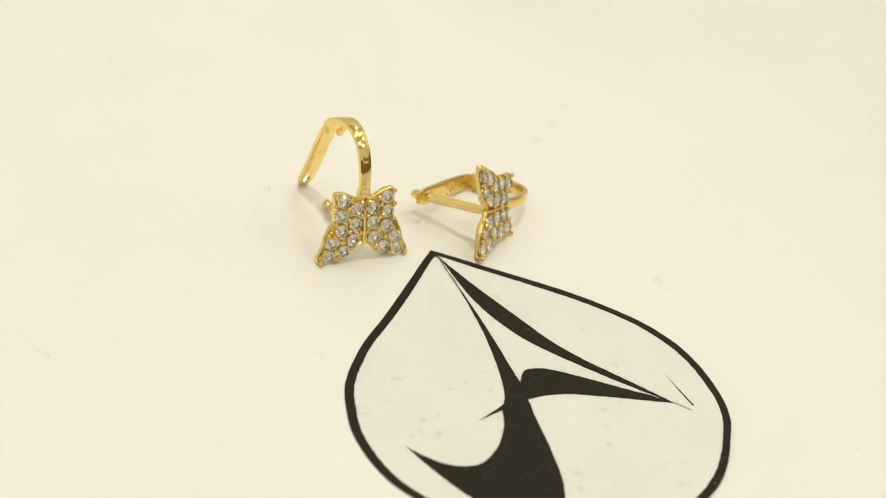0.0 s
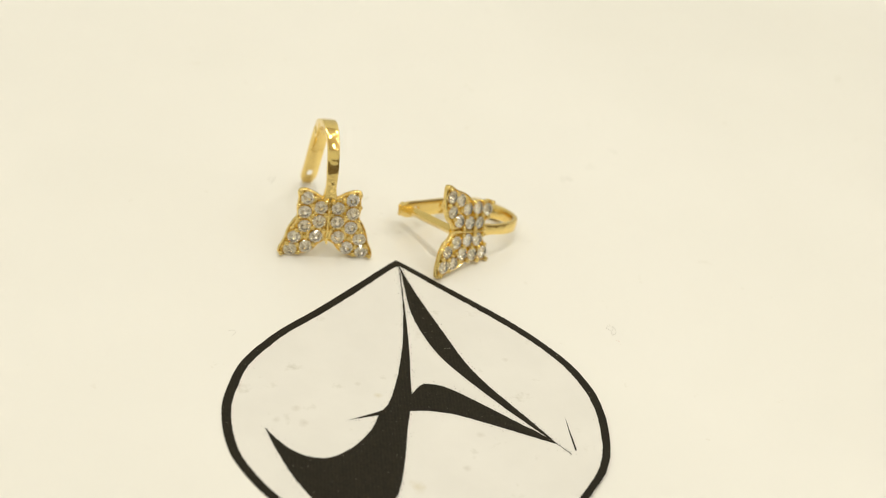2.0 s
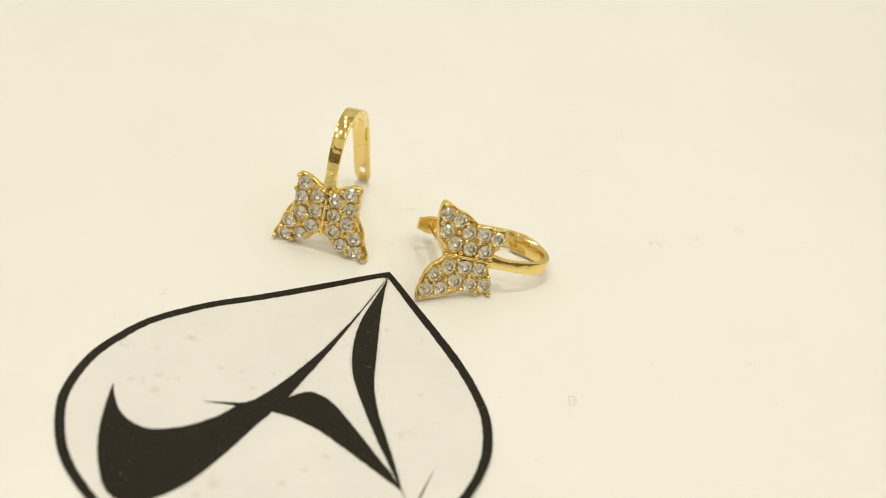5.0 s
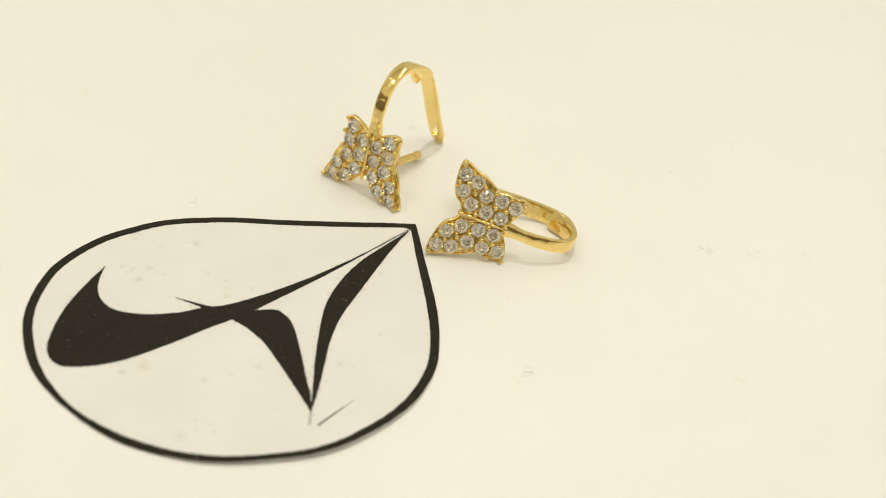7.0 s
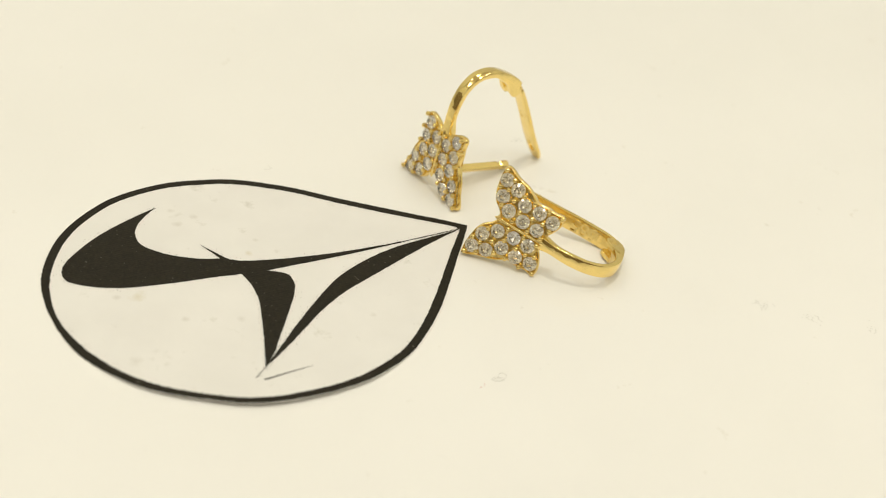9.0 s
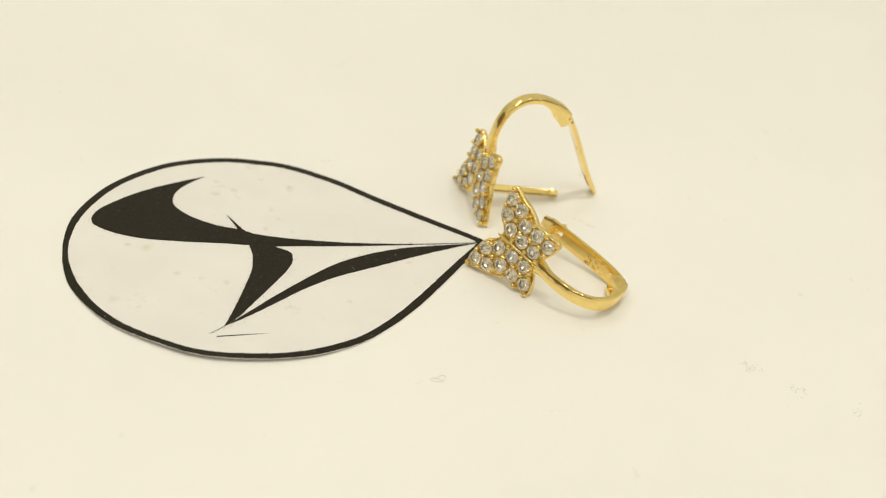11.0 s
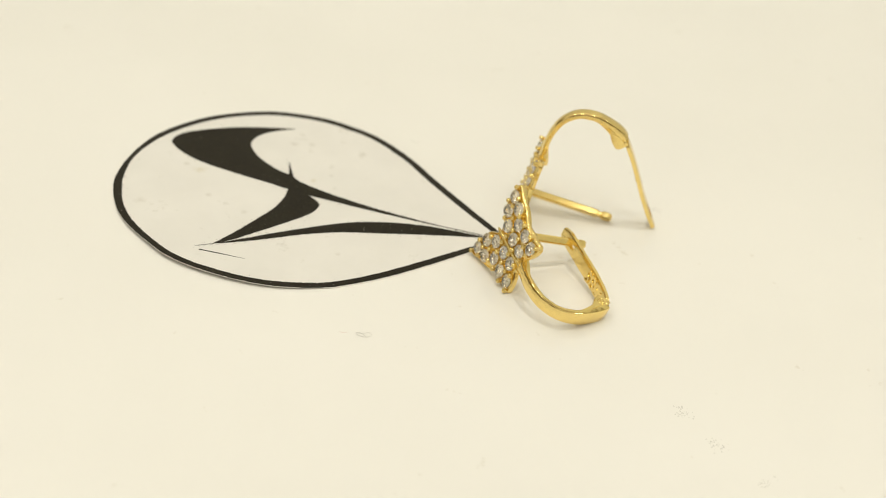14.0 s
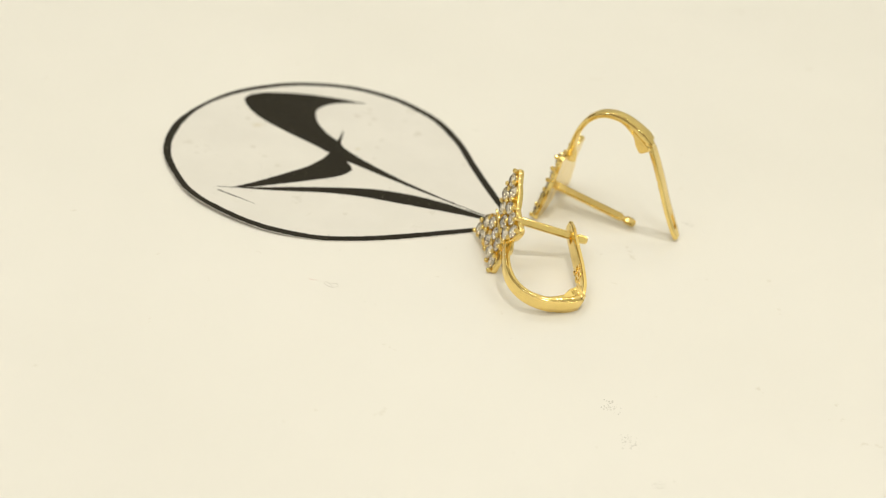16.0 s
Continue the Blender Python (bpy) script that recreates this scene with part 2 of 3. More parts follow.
# each point of the outer line with the width of the black border there
DROP = [(0.08, 0.12, 0.73), (-1.2, -1.25, 0.69), (-4.5, -5.05, 0.77), (-7.85, -8.8, 0.77), (-11.25, -12.4, 0.75), (-14, -16.4, 0.77), (-15.1, -19.6, 0.79),
        (-15.62, -23.2, 0.77), (-15, -27.5, 0.77), (-13.5, -30.6, 0.73), (-11.1, -33.65, 0.75), (-8.3, -35.8, 0.75), (-5, -37.4, 0.69), (-1.7, -38.05, 0.51),
        (0.8, -38.15, 0.45), (2.4, -38.1, 0.57), (4.8, -37.75, 0.75), (6.9, -37, 0.79), (8.8, -36, 0.71), (10.5, -34.85, 0.71), (11.95, -33.5, 0.69),
        (13.2, -31.95, 0.64), (14.4, -30.2, 0.61), (15.45, -28.5, 0.64), (16.2, -26.4, 0.65), (16.6, -23.9, 0.69), (16.7, -20.9, 0.71), (16.25, -17.7, 0.78),
        (14.75, -14.05, 0.75), (12.55, -11.05, 0.75), (9.95, -8.3, 0.81), (6.95, -5.65, 0.77), (3.75, -2.95, 0.69), (1.15, -0.7, 0.63)]
SWOOSH = [
    [(0.32, -0.9), (0.3, -2.7), (0.3, -6.6), (0.12, -9.9), (-0.15, -13.05), (-0.6, -15.95), (-1.12, -18.6), (-1.8, -21.0), (-2.4, -22.05)],
    [(-3.0, -22.4)],
    [(-5.16, -23.48)],
    [(-2.78, -22.72)],
    [(-3.45, -24.5), (-4.6, -26.25), (-5.75, -27.42), (-7.1, -28.2), (-8.45, -28.2), (-9.8, -27.6), (-11.0, -26.47), (-12.05, -25.1)],
    [(-11.15, -27.6), (-10.05, -30.1), (-8.9, -32.1), (-7.5, -33.95), (-6.5, -34.98), (-5.6, -35.5), (-4.64, -35.65), (-3.8, -35.3), (-2.7, -33.95), (-1.9, -32.3),
     (-1.4, -30.6), (-1.05, -28.6), (-0.72, -26.4), (-0.5, -24.4), (-0.1, -21.95)],
    [(1.54, -21.82), (3.7, -22.08), (6.15, -22.9), (8.95, -23.95), (11.9, -25.15)],
    [(12.98, -26.43)],
    [(11.95, -25.1)],
    [(10.46, -23.72), (9.0, -22.65), (7.4, -21.45), (5.9, -20.35), (4.2, -19.15), (2.85, -18.45), (1.7, -18.28), (0.95, -18.65), (0.18, -19.8)],
    [(0.28, -16.65), (0.4, -13.5), (0.44, -10.15), (0.42, -6.7), (0.4, -3.4), (0.32, -0.9)],
]
BLADE = [
    [(0.36, -0.85), (0.55, -3.2), (0.8, -7.0), (1.28, -9.6), (1.95, -11.8), (2.85, -13.9), (4.1, -15.9), (6.0, -18.35), (7.95, -20.7), (9.65, -22.6), (11.3, -24.45), (11.85, -25.05)],
    [(11.4, -24.25), (10.15, -22.4), (8.72, -20.4), (7.38, -18.6), (6.25, -16.8), (5.1, -14.55), (3.9, -11.35), (2.4, -7.3), (1.25, -3.9), (0.36, -0.85)],
]
STROKE = [[(13.48, -25.93), (13.33, -23.8), (13.17, -21.7)], [(13.22, -23.8), (13.34, -25.9)]]

sticker = tagged(new("sticker"), "white drop-shaped sticker printed with black curved strokes", "sticker")


def ragged(line, amount, seed):
    """The outline with the small unevenness of a toner edge."""
    out = []
    for i, p in enumerate(line):
        away = line[(i + 1) % len(line)] - line[i - 1]
        side = Vector((-away.y, away.x)).normalized() if away.length > 1e-9 else Vector((0, 0))
        out.append(p + side * amount * (0.4 * noise.noise((p.x * 2, p.y * 2, seed)) + 0.6 * noise.noise((p.x * 7, p.y * 7, seed)) + 1.3 * noise.noise((p.x * 16, p.y * 16, seed + 5))))
    return out


def drop_line(steps, inner=False):
    """The drop's outline from the tip round and back, or the inner side of its black border."""
    line = spline(DROP + DROP[:1], steps)[:-1]
    out = []
    for i, p in enumerate(line):
        t = (line[(i + 1) % len(line)] - line[i - 1]).xy.normalized()
        out.append(p.xy + (Vector((-t.y, t.x)) * p.z if inner else Vector((0, 0))))
    if inner:
        out = [p if p.y < -0.95 else Vector((0.2, -0.95)) for p in out]
    return out


def film_sheet():
    bm = bmesh.new()
    edge = resample(drop_line(8), 0.5)
    mid = Vector((0.6, -21.5))
    # a hair-wide white margin is left outside the black line
    edge = [p + (p - mid).normalized() * (0.09 if p.y > -14 else 0.02) for p in edge]
    rings, shares = [], [1.0, 0.992, 0.95, 0.9, 0.84, 0.76, 0.66, 0.55, 0.4, 0.2]
    for k, share in enumerate(shares):
        rings.append([bm.verts.new((*(q := mid + (p - mid) * share), lift(*q) + THICK * (0.8 if k == 0 else 1.0))) for p in edge])
    low = [bm.verts.new((*p, lift(*p))) for p in edge]
    low_in = [bm.verts.new((*(q := mid + (p - mid) * 0.55), max(0.0, lift(*q)))) for p in edge]
    n = len(edge)
    for a, b in list(zip(rings, rings[1:])) + [(low, rings[0]), (low_in, low)]:
        for i in range(n):
            bm.faces.new((a[i], a[(i + 1) % n], b[(i + 1) % n], b[i]))
    top, foot = bm.verts.new((*mid, THICK)), bm.verts.new((*mid, 0))
    for i in range(n):
        bm.faces.new((rings[-1][i], rings[-1][(i + 1) % n], top))
        bm.faces.new((low_in[i], low_in[(i + 1) % n], foot))
    return part("film", bm, FILM, sticker, smooth=50)


film_sheet()
INK = 0.02


def printed(name, line, label):
    """A printed patch, as a thin raised layer of toner."""
    bm = bmesh.new()
    n = len(line)
    places, _, faces, *_ = delaunay_2d_cdt(line, [(i, (i + 1) % n) for i in range(n)], [], 1, 1e-5)
    top = [bm.verts.new((p.x, p.y, lift(p.x, p.y) + THICK + INK)) for p in places]
    for f in faces:
        bm.faces.new([top[i] for i in f])
    rim = [e for e in bm.edges if len(e.link_faces) == 1]
    made = bmesh.ops.extrude_edge_only(bm, edges=rim)["geom"]
    bmesh.ops.translate(bm, vec=(0, 0, -INK - 0.01), verts=[v for v in made if isinstance(v, bmesh.types.BMVert)])
    return part(name, bm, TONER, sticker, label, smooth=0)


def printed_ring(name, outer, inner, label):
    bm = bmesh.new()
    n = len(outer)
    loops = [[bm.verts.new((p.x, p.y, lift(p.x, p.y) + THICK + z)) for p in line] for line, z in ((outer, 0.0), (outer, INK), (inner, INK), (inner, 0.0))]
    for a, b in zip(loops, loops[1:]):
        for i in range(n):
            bm.faces.new((a[i], a[(i + 1) % n], b[(i + 1) % n], b[i]))
    return part(name, bm, TONER, sticker, label, smooth=0)


def even(line, n):
    """n points at even distances along a closed outline."""
    ends = line + line[:1]
    far = [0.0]
    for a, b in zip(ends, ends[1:]):
        far.append(far[-1] + (b - a).length)
    out, k = [], 0
    for i in range(n):
        d = far[-1] * i / n
        while far[k + 1] < d:
            k += 1
        out.append(ends[k].lerp(ends[k + 1], (d - far[k]) / max(1e-9, far[k + 1] - far[k])))
    return out


def paired_border():
    """Outer and inner line of the border, with as many points each, run by run between the control points."""
    a, b = drop_line(60), drop_line(60, True)
    return ragged(a, 0.055, 1.0), ragged(b, 0.08, 2.0)


printed_ring("border_line", *paired_border(), "black border line with ragged edge")
swoosh_line = resample(shape(SWOOSH, 8), 0.06)
blade_line = resample(shape(BLADE, 8), 0.06)
printed("curved_stroke", ragged(swoosh_line, 0.06, 3.0), "black curved stroke with a thick end")
printed("blade_stroke", ragged(blade_line, 0.06, 4.0), "black leaf-like stroke")
printed("thin_stroke", ragged(resample(shape(STROKE, 6), 0.12), 0.025, 5.0), "fine black stroke")


def toner_specks():
    """Stray grains of toner close to the printed lines."""
    rng = random.Random(4)
    bm = bmesh.new()
    near = swoosh_line + blade_line + drop_line(18, True)
    for _ in range(5200):
        p = rng.choice(near) + Vector((rng.gauss(0, 1), rng.gauss(0, 1))) * rng.choice((0.07, 0.12, 0.12, 0.28))
        if math.hypot((p.x - 0.6) / 15.6, (p.y + 21.5) / 16.6) > 0.97 and p.y < -12:
            continue
        if p.y > -12 and abs(p.x) > -p.y * 0.95 - 0.5:
            continue
        r, z, a = rng.uniform(0.008, 0.03), lift(p.x, p.y) + THICK + 0.012, rng.uniform(0, 3)
        bm.faces.new([bm.verts.new((p.x + r * math.cos(a + k * 1.26), p.y + r * math.sin(a + k * 1.26), z)) for k in range(5)])
    part("toner_specks", bm, TONER, sticker, "scattered black toner specks", smooth=0, kind="stuff")


toner_specks()


# ---- the earrings: X to the side, Y back, Z up, in mm from the middle of the butterfly ----
WING = [(0.0, 2.4), (0.75, 2.48), (1.35, 2.82), (2.05, 3.12), (2.72, 3.18), (3.0, 2.88), (2.9, 2.25), (3.0, 1.4), (2.92, 0.5), (3.3, -0.1), (3.72, -0.95),
        (4.0, -2.0), (4.42, -2.9), (4.36, -3.36), (3.6, -3.46), (2.75, -3.36), (1.9, -3.18), (1.2, -2.8), (0.7, -2.2), (0.0, -1.8)]
STONES = [(2.12, 2.42), (0.82, 1.52), (2.28, 1.02), (0.86, 0.1), (2.2, -0.42), (1.05, -1.42), (3.1, -1.55), (1.95, -2.48), (3.4, -2.82)]
PRONGS = [(2.78, 3.0), (1.35, 2.5), (2.88, 1.72), (1.6, 1.72), (1.55, 0.72), (2.85, 0.3), (0.3, 0.85), (1.45, -0.5), (2.9, -0.8), (0.36, -0.7),
          (2.1, -1.42), (3.72, -2.2), (2.72, -2.3), (1.25, -2.22), (2.62, -3.1), (4.2, -3.22), (0.35, 2.15)]
HOOP = [(0.62, 2.1), (0.6, 3.3), (0.6, 4.4), (0.75, 5.6), (1.2, 6.85), (2.03, 7.8), (3.07, 8.3), (4.31, 8.42), (5.49, 8.18), (6.47, 7.76), (7.33, 7.18)]
LEVER = [(7.6, 6.95), (7.88, 6.2), (8.12, 5.0), (8.25, 3.0), (8.22, 1.0), (8.2, -1.0), (8.2, -2.95)]
HINGE = (7.5, 7.04)
NECK = Vector((0, 0.6, 2.4))
POST = [(0.72, -1.6), (9.35, -1.4)]


def wing_outline():
    right = [Vector(p) for p in spline(WING, 6)]
    return right + [Vector((-p.x, p.y)) for p in right[-2:0:-1]]


def inset(line, d):
    out, n = [], len(line)
    for i in range(n):
        t = line[(i + 1) % n] - line[i - 1]
        out.append(line[i] + Vector((t.y, -t.x)).normalized() * d)
    return out


STONE_R = 0.64


def stone_mesh():
    """A round brilliant of radius 1: table, crown, girdle and pavilion facets, these with an added reflector that
    brightens it. It faces -Y.
    """
    bm = bmesh.new()
    rows = [(8, 0.56, 0.33, 0.0), (8, 0.80, 0.205, 0.5), (16, 1.0, 0.035, 0.0), (16, 1.0, -0.035, 0.0), (8, 0.66, -0.33, 0.0), (8, 0.40, -0.53, 0.5), (1, 0.0, -0.76, 0.0)]
    for count, r, h, turn in rows:
        for k in range(count):
            a = 2 * math.pi * (k + turn) / count
            bm.verts.new((r * math.cos(a), -h, r * math.sin(a)))
    bmesh.ops.convex_hull(bm, input=bm.verts[:])
    bmesh.ops.dissolve_limit(bm, angle_limit=0.01, verts=bm.verts[:], edges=bm.edges[:])
    bm.normal_update()
    for f in bm.faces:
        if f.normal.y > 0.2:
            f.material_index = 1
    me = mesh_of("stone", bm, STONE, 0, STONE_R * MM)
    me.materials.append(REFLECTOR)
    return me


def bead_mesh():
    """A prong: a short pin with a rounded head towards -Y."""
    bm = bmesh.new()
    rings = [(0.17, 0.6), (0.19, 0.3), (0.235, 0.14), (0.22, 0.0), (0.14, -0.09)]
    loops = [[bm.verts.new((r * math.cos(k * math.pi / 4), y, r * math.sin(k * math.pi / 4))) for k in range(8)] for r, y in rings]
    for a, b in zip(loops, loops[1:]):
        for k in range(8):
            bm.faces.new((a[k], a[(k + 1) % 8], b[(k + 1) % 8], b[k]))
    tip = bm.verts.new((0, -0.12, 0))
    for k in range(8):
        bm.faces.new((loops[-1][k], loops[-1][(k + 1) % 8], tip))
    return mesh_of("prong", bm, GOLD, 80)


def seat_mesh():
    """The collar of gold that holds a stone, with a cone-shaped bed."""
    bm = bmesh.new()
    ring = [[bm.verts.new((r * math.cos(k * math.pi / 9), y, r * math.sin(k * math.pi / 9))) for k in range(18)]
            for r, y in ((0.675, 0.50), (0.66, 0.31), (0.635, 0.28), (0.612, 0.32), (0.18, 0.90))]
    for a, b in zip(ring, ring[1:]):
        for k in range(18):
            bm.faces.new((a[k], a[(k + 1) % 18], b[(k + 1) % 18], b[k]))
    return mesh_of("stone_seat", bm, GOLD, 50)


STONE_MESH, PRONG_MESH, SEAT_MESH = stone_mesh(), bead_mesh(), seat_mesh()


def butterfly_plate(parent):
    """A gold plate in the butterfly's outline with a raised rim, and a round hole for each stone in its sunk face."""
    bm = bmesh.new()
    line = wing_outline()
    n = len(line)
    steps = [(0.0, 0.9), (-0.06, 0.84), (-0.07, 0.62), (-0.05, 0.48), (0.0, 0.40), (0.06, 0.38), (0.15, 0.48)]
    loops = [[bm.verts.new((p.x, y, p.y)) for p in inset(line, d)] for d, y in steps]
    for a, b in zip(loops, loops[1:]):
        for i in range(n):
            bm.faces.new((a[i], a[(i + 1) % n], b[(i + 1) % n], b[i]))
    bmesh.ops.triangulate(bm, faces=[bm.faces.new(loops[0])])
    # the sunk face
    flat = inset(line, 0.15)
    edges = [(i, (i + 1) % n) for i in range(n)]
    beds = [Vector((sx * x, z)) for sx in (-1, 1) for x, z in STONES]
    for c in beds:
        first = len(flat)
        flat = flat + [c + Vector((math.cos(k * math.pi / 9), math.sin(k * math.pi / 9))) * 0.635 for k in range(18)]
        edges += [(first + k, first + (k + 1) % 18) for k in range(18)]
    places, _, faces, *_ = delaunay_2d_cdt(flat, edges, [], 1, 1e-5)
    made = [bm.verts.new((p.x, 0.48, p.y)) for p in places]
    for f in faces:
        mid = sum((places[i] for i in f), Vector((0, 0))) / len(f)
        if all((mid - c).length > 0.615 for c in beds):
            bm.faces.new([made[i] for i in f])
    bmesh.ops.remove_doubles(bm, verts=bm.verts, dist=0.002)
    return part("butterfly_plate", bm, CAST_GOLD, parent, "gold butterfly setting with raised rim", smooth=45)


def sweep(path, sections):
    """A closed solid along (Y, Z) points, with a half width (X) and a half thickness at each: a flat band with softened edges."""
    bm = bmesh.new()
    loops = []
    for i, (p, (w, h)) in enumerate(zip(path, sections)):
        t = (path[min(i + 1, len(path) - 1)] - path[max(i - 1, 0)]).normalized()
        out = Vector((-t.y, t.x))
        c = min(0.14, h * 0.5)
        corner = [(-w + c, h), (0, h * 1.06), (w - c, h), (w - c * 0.3, h - c * 0.3), (w, h - c), (w, -h + c), (w - c * 0.3, -h + c * 0.3), (w - c, -h), (0, -h * 1.04), (-w + c, -h),
                  (-w + c * 0.3, -h + c * 0.3), (-w, -h + c), (-w, h - c), (-w + c * 0.3, h - c * 0.3)]
        loops.append([bm.verts.new((x, *(p + out * v))) for x, v in corner])
    m = len(loops[0])
    for a, b in zip(loops, loops[1:]):
        for k in range(m):
            bm.faces.new((a[k], a[(k + 1) % m], b[(k + 1) % m], b[k]))
    bm.faces.new(loops[0])
    bm.faces.new(loops[-1])
    return bm


def mixed(a, b, t):
    t = min(1.0, max(0.0, t))
    t = t * t * (3 - 2 * t)
    return a + (b - a) * t


def leaning(turn):
    """The way the loop leans from the butterfly's neck, by three small angles."""
    return Matrix.Translation(NECK) @ pose(0, 0, 0, *turn) @ Matrix.Translation(-NECK)


def hoop(parent, turn):
    path = [Vector(p) for p in spline(HOOP, 8)]
    n = len(path) - 1
    sections = []
    for i in range(n + 1):
        s = i / n
        width = mixed(0.64, 0.5, s / 0.12) if s < 0.12 else mixed(0.5, 0.57, (s - 0.12) / 0.2) if s < 0.32 else mixed(0.57, 0.77, (s - 0.32) / 0.68)
        deep = mixed(0.46, 0.27, s / 0.2) if s < 0.6 else mixed(0.29, 0.56, (s - 0.66) / 0.26)
        sections.append((width, deep))
    # the shoulder grows inwards: keep the outer side where it was
    for i in range(n + 1):
        t = (path[min(i + 1, n)] - path[max(i - 1, 0)]).normalized()
        path[i] = path[i] - Vector((-t.y, t.x)) * (sections[i][1] - 0.29) * 0.9
    bm = sweep(path, sections)
    bmesh.ops.transform(bm, matrix=leaning(turn), verts=bm.verts)
    return part("hoop", bm, GOLD, parent, "polished gold curved band", smooth=38)


def tube(a, b, rings, sides=14, square=1.0):
    """A turned pin along X = 0 or along any line: rings of (share of the way, radius)."""
    bm = bmesh.new()
    a, b = Vector(a), Vector(b)
    way = (b - a).normalized()
    u = way.orthogonal().normalized()
    v = way.cross(u)
    ways = [(math.cos(2 * math.pi * k / sides), math.sin(2 * math.pi * k / sides)) for k in range(sides)]
    ways = [Vector((c, d)) * min(square, 1 / max(abs(c), abs(d))) for c, d in ways]
    loops = [[bm.verts.new(a.lerp(b, s) + (u * w.x + v * w.y) * r) for w in ways] for s, r in rings]
    for p, q in zip(loops, loops[1:]):
        for k in range(sides):
            bm.faces.new((p[k], p[(k + 1) % sides], q[(k + 1) % sides], q[k]))
    bm.faces.new(loops[0])
    bm.faces.new(loops[-1])
    return bm


def lever(parent, angle, lean, turn, flatten):
    """The hinged back: a thin bowed strip with a slot at its end for the post."""
    bm = bmesh.new()
    path = [Vector(p) for p in spline(LEVER, 8)]
    n = len(path) - 1
    path = [p - Vector((flatten * math.sin(math.pi * i / n), 0)) for i, p in enumerate(path)]
    cols = (-1.0, -0.87, -0.36, 0.36, 0.87, 1.0)
    grid = []
    for i, p in enumerate(path):
        s = i / n
        w = mixed(0.66, 0.8, s / 0.12) if s < 0.9 else mixed(0.8, 0.5, (s - 0.9) / 0.11)
        t = (path[min(i + 1, n)] - path[max(i - 1, 0)]).normalized()
        out = Vector((-t.y, t.x))
        grid.append([[bm.verts.new((c * w, *(p + out * h * (0.72 if abs(c) == 1 else 1.0)))) for c in cols] for h in (0.2, -0.2)])
    for i in range(n):
        slot = 0.79 <= (i + 0.5) / n <= 0.92
        for side in (0, 1):
            a, b = grid[i][side], grid[i + 1][side]
            for k in range(5):
                if not (slot and k == 2):
                    bm.faces.new((a[k], a[k + 1], b[k + 1], b[k]))
        for k in (0, 5):
            bm.faces.new((grid[i][0][k], grid[i + 1][0][k], grid[i + 1][1][k], grid[i][1][k]))
        if slot:
            for k in (2, 3):
                bm.faces.new((grid[i][0][k], grid[i + 1][0][k], grid[i + 1][1][k], grid[i][1][k]))
            for j, other in ((i, i - 1), (i + 1, i + 1)):
                if not 0.79 <= (other + 0.5) / n <= 0.92:
                    bm.faces.new((grid[j][0][2], grid[j][0][3], grid[j][1][3], grid[j][1][2]))
    for i in (0, n):
        for k in range(5):
            bm.faces.new((grid[i][0][k], grid[i][0][k + 1], grid[i][1][k + 1], grid[i][1][k]))
    bmesh.ops.translate(bm, vec=(0, -HINGE[0], -HINGE[1]), verts=bm.verts)
    ob = part("lever", bm, PLAIN_GOLD, parent, "thin gold hinged lever with a slotted end", smooth=50)
    at = leaning(turn) @ Vector((0, *HINGE))
    ob.matrix_local = pose(*(at * MM)) @ pose(0, 0, 0, *turn) @ pose(0, 0, 0, angle, lean, 0)
    part("knuckle", tube((-0.36, 0, 0), (0.36, 0, 0), [(0, 0.3), (0.06, 0.36), (0.94, 0.36), (1, 0.3)], 16), GOLD, ob)
    # hallmark, raised on the inner face
    data = bpy.data.curves.new("hallmark", "FONT")
    data.body, data.size, data.extrude, data.align_x, data.align_y = "585", 1.85 * MM, 0.07 * MM, "CENTER", "CENTER"
    mark = bpy.data.objects.new("hallmark_text", data)
    me = bpy.data.meshes.new_from_object(mark)
    bpy.data.objects.remove(mark)
    me.materials.clear()
    me.materials.append(CAST_GOLD)
    stamp = new("hallmark", me)
    stamp.parent = ob
    stamp.matrix_local = Matrix.Translation(Vector((0, 8.2 - 0.2 - HINGE[0] - 0.75 * flatten, 3.8 - HINGE[1])) * MM) @ Euler((radians(90), radians(90), 0)).to_matrix().to_4x4()
    tagged(stamp, "raised hallmark digits 585")
    bm = bmesh.new()
    bmesh.ops.create_cube(bm, size=1)
    bmesh.ops.scale(bm, vec=(0.62, 0.1, 0.5), verts=bm.verts)
    bmesh.ops.bevel(bm, geom=bm.edges[:], offset=0.03, segments=1, affect="EDGES")
    seal = part("stamp_mark", bm, CAST_GOLD, ob)
    seal.location = Vector((0, 8.03 - 0.2 - HINGE[0], 5.5 - HINGE[1])) * MM
    seal.rotation_euler = (radians(-14), 0, 0)
    return ob


def cheek(side, turn):
    """One side of the hinge fork at the loop's end: a thick plate with a slanted nose."""
    bm = bmesh.new()
    outline = [(-2.2, -0.1), (-1.8, -0.4), (-0.8, -0.95), (-0.1, -1.1), (0.15, -0.9), (0.33, -0.3), (0.1, -0.04), (-0.8, -0.06)]
    along = Vector((0.87, -0.49))
    across = Vector((0.49, 0.87))
    loops = []
    for x, grow in ((0.36, 0.96), (0.4, 1.0), (0.74, 1.0), (0.8, 0.95)):
        loops.append([bm.verts.new((side * x, *(Vector(HINGE) + (along * u + across * v) * grow))) for u, v in outline])
    n = len(outline)
    for a, b in zip(loops, loops[1:]):
        for k in range(n):
            bm.faces.new((a[k], a[(k + 1) % n], b[(k + 1) % n], b[k]))
    bm.faces.new(loops[0])
    bm.faces.new(loops[-1])
    bmesh.ops.transform(bm, matrix=leaning(turn), verts=bm.verts)
    return bm


STAMPED_SIDE = -1


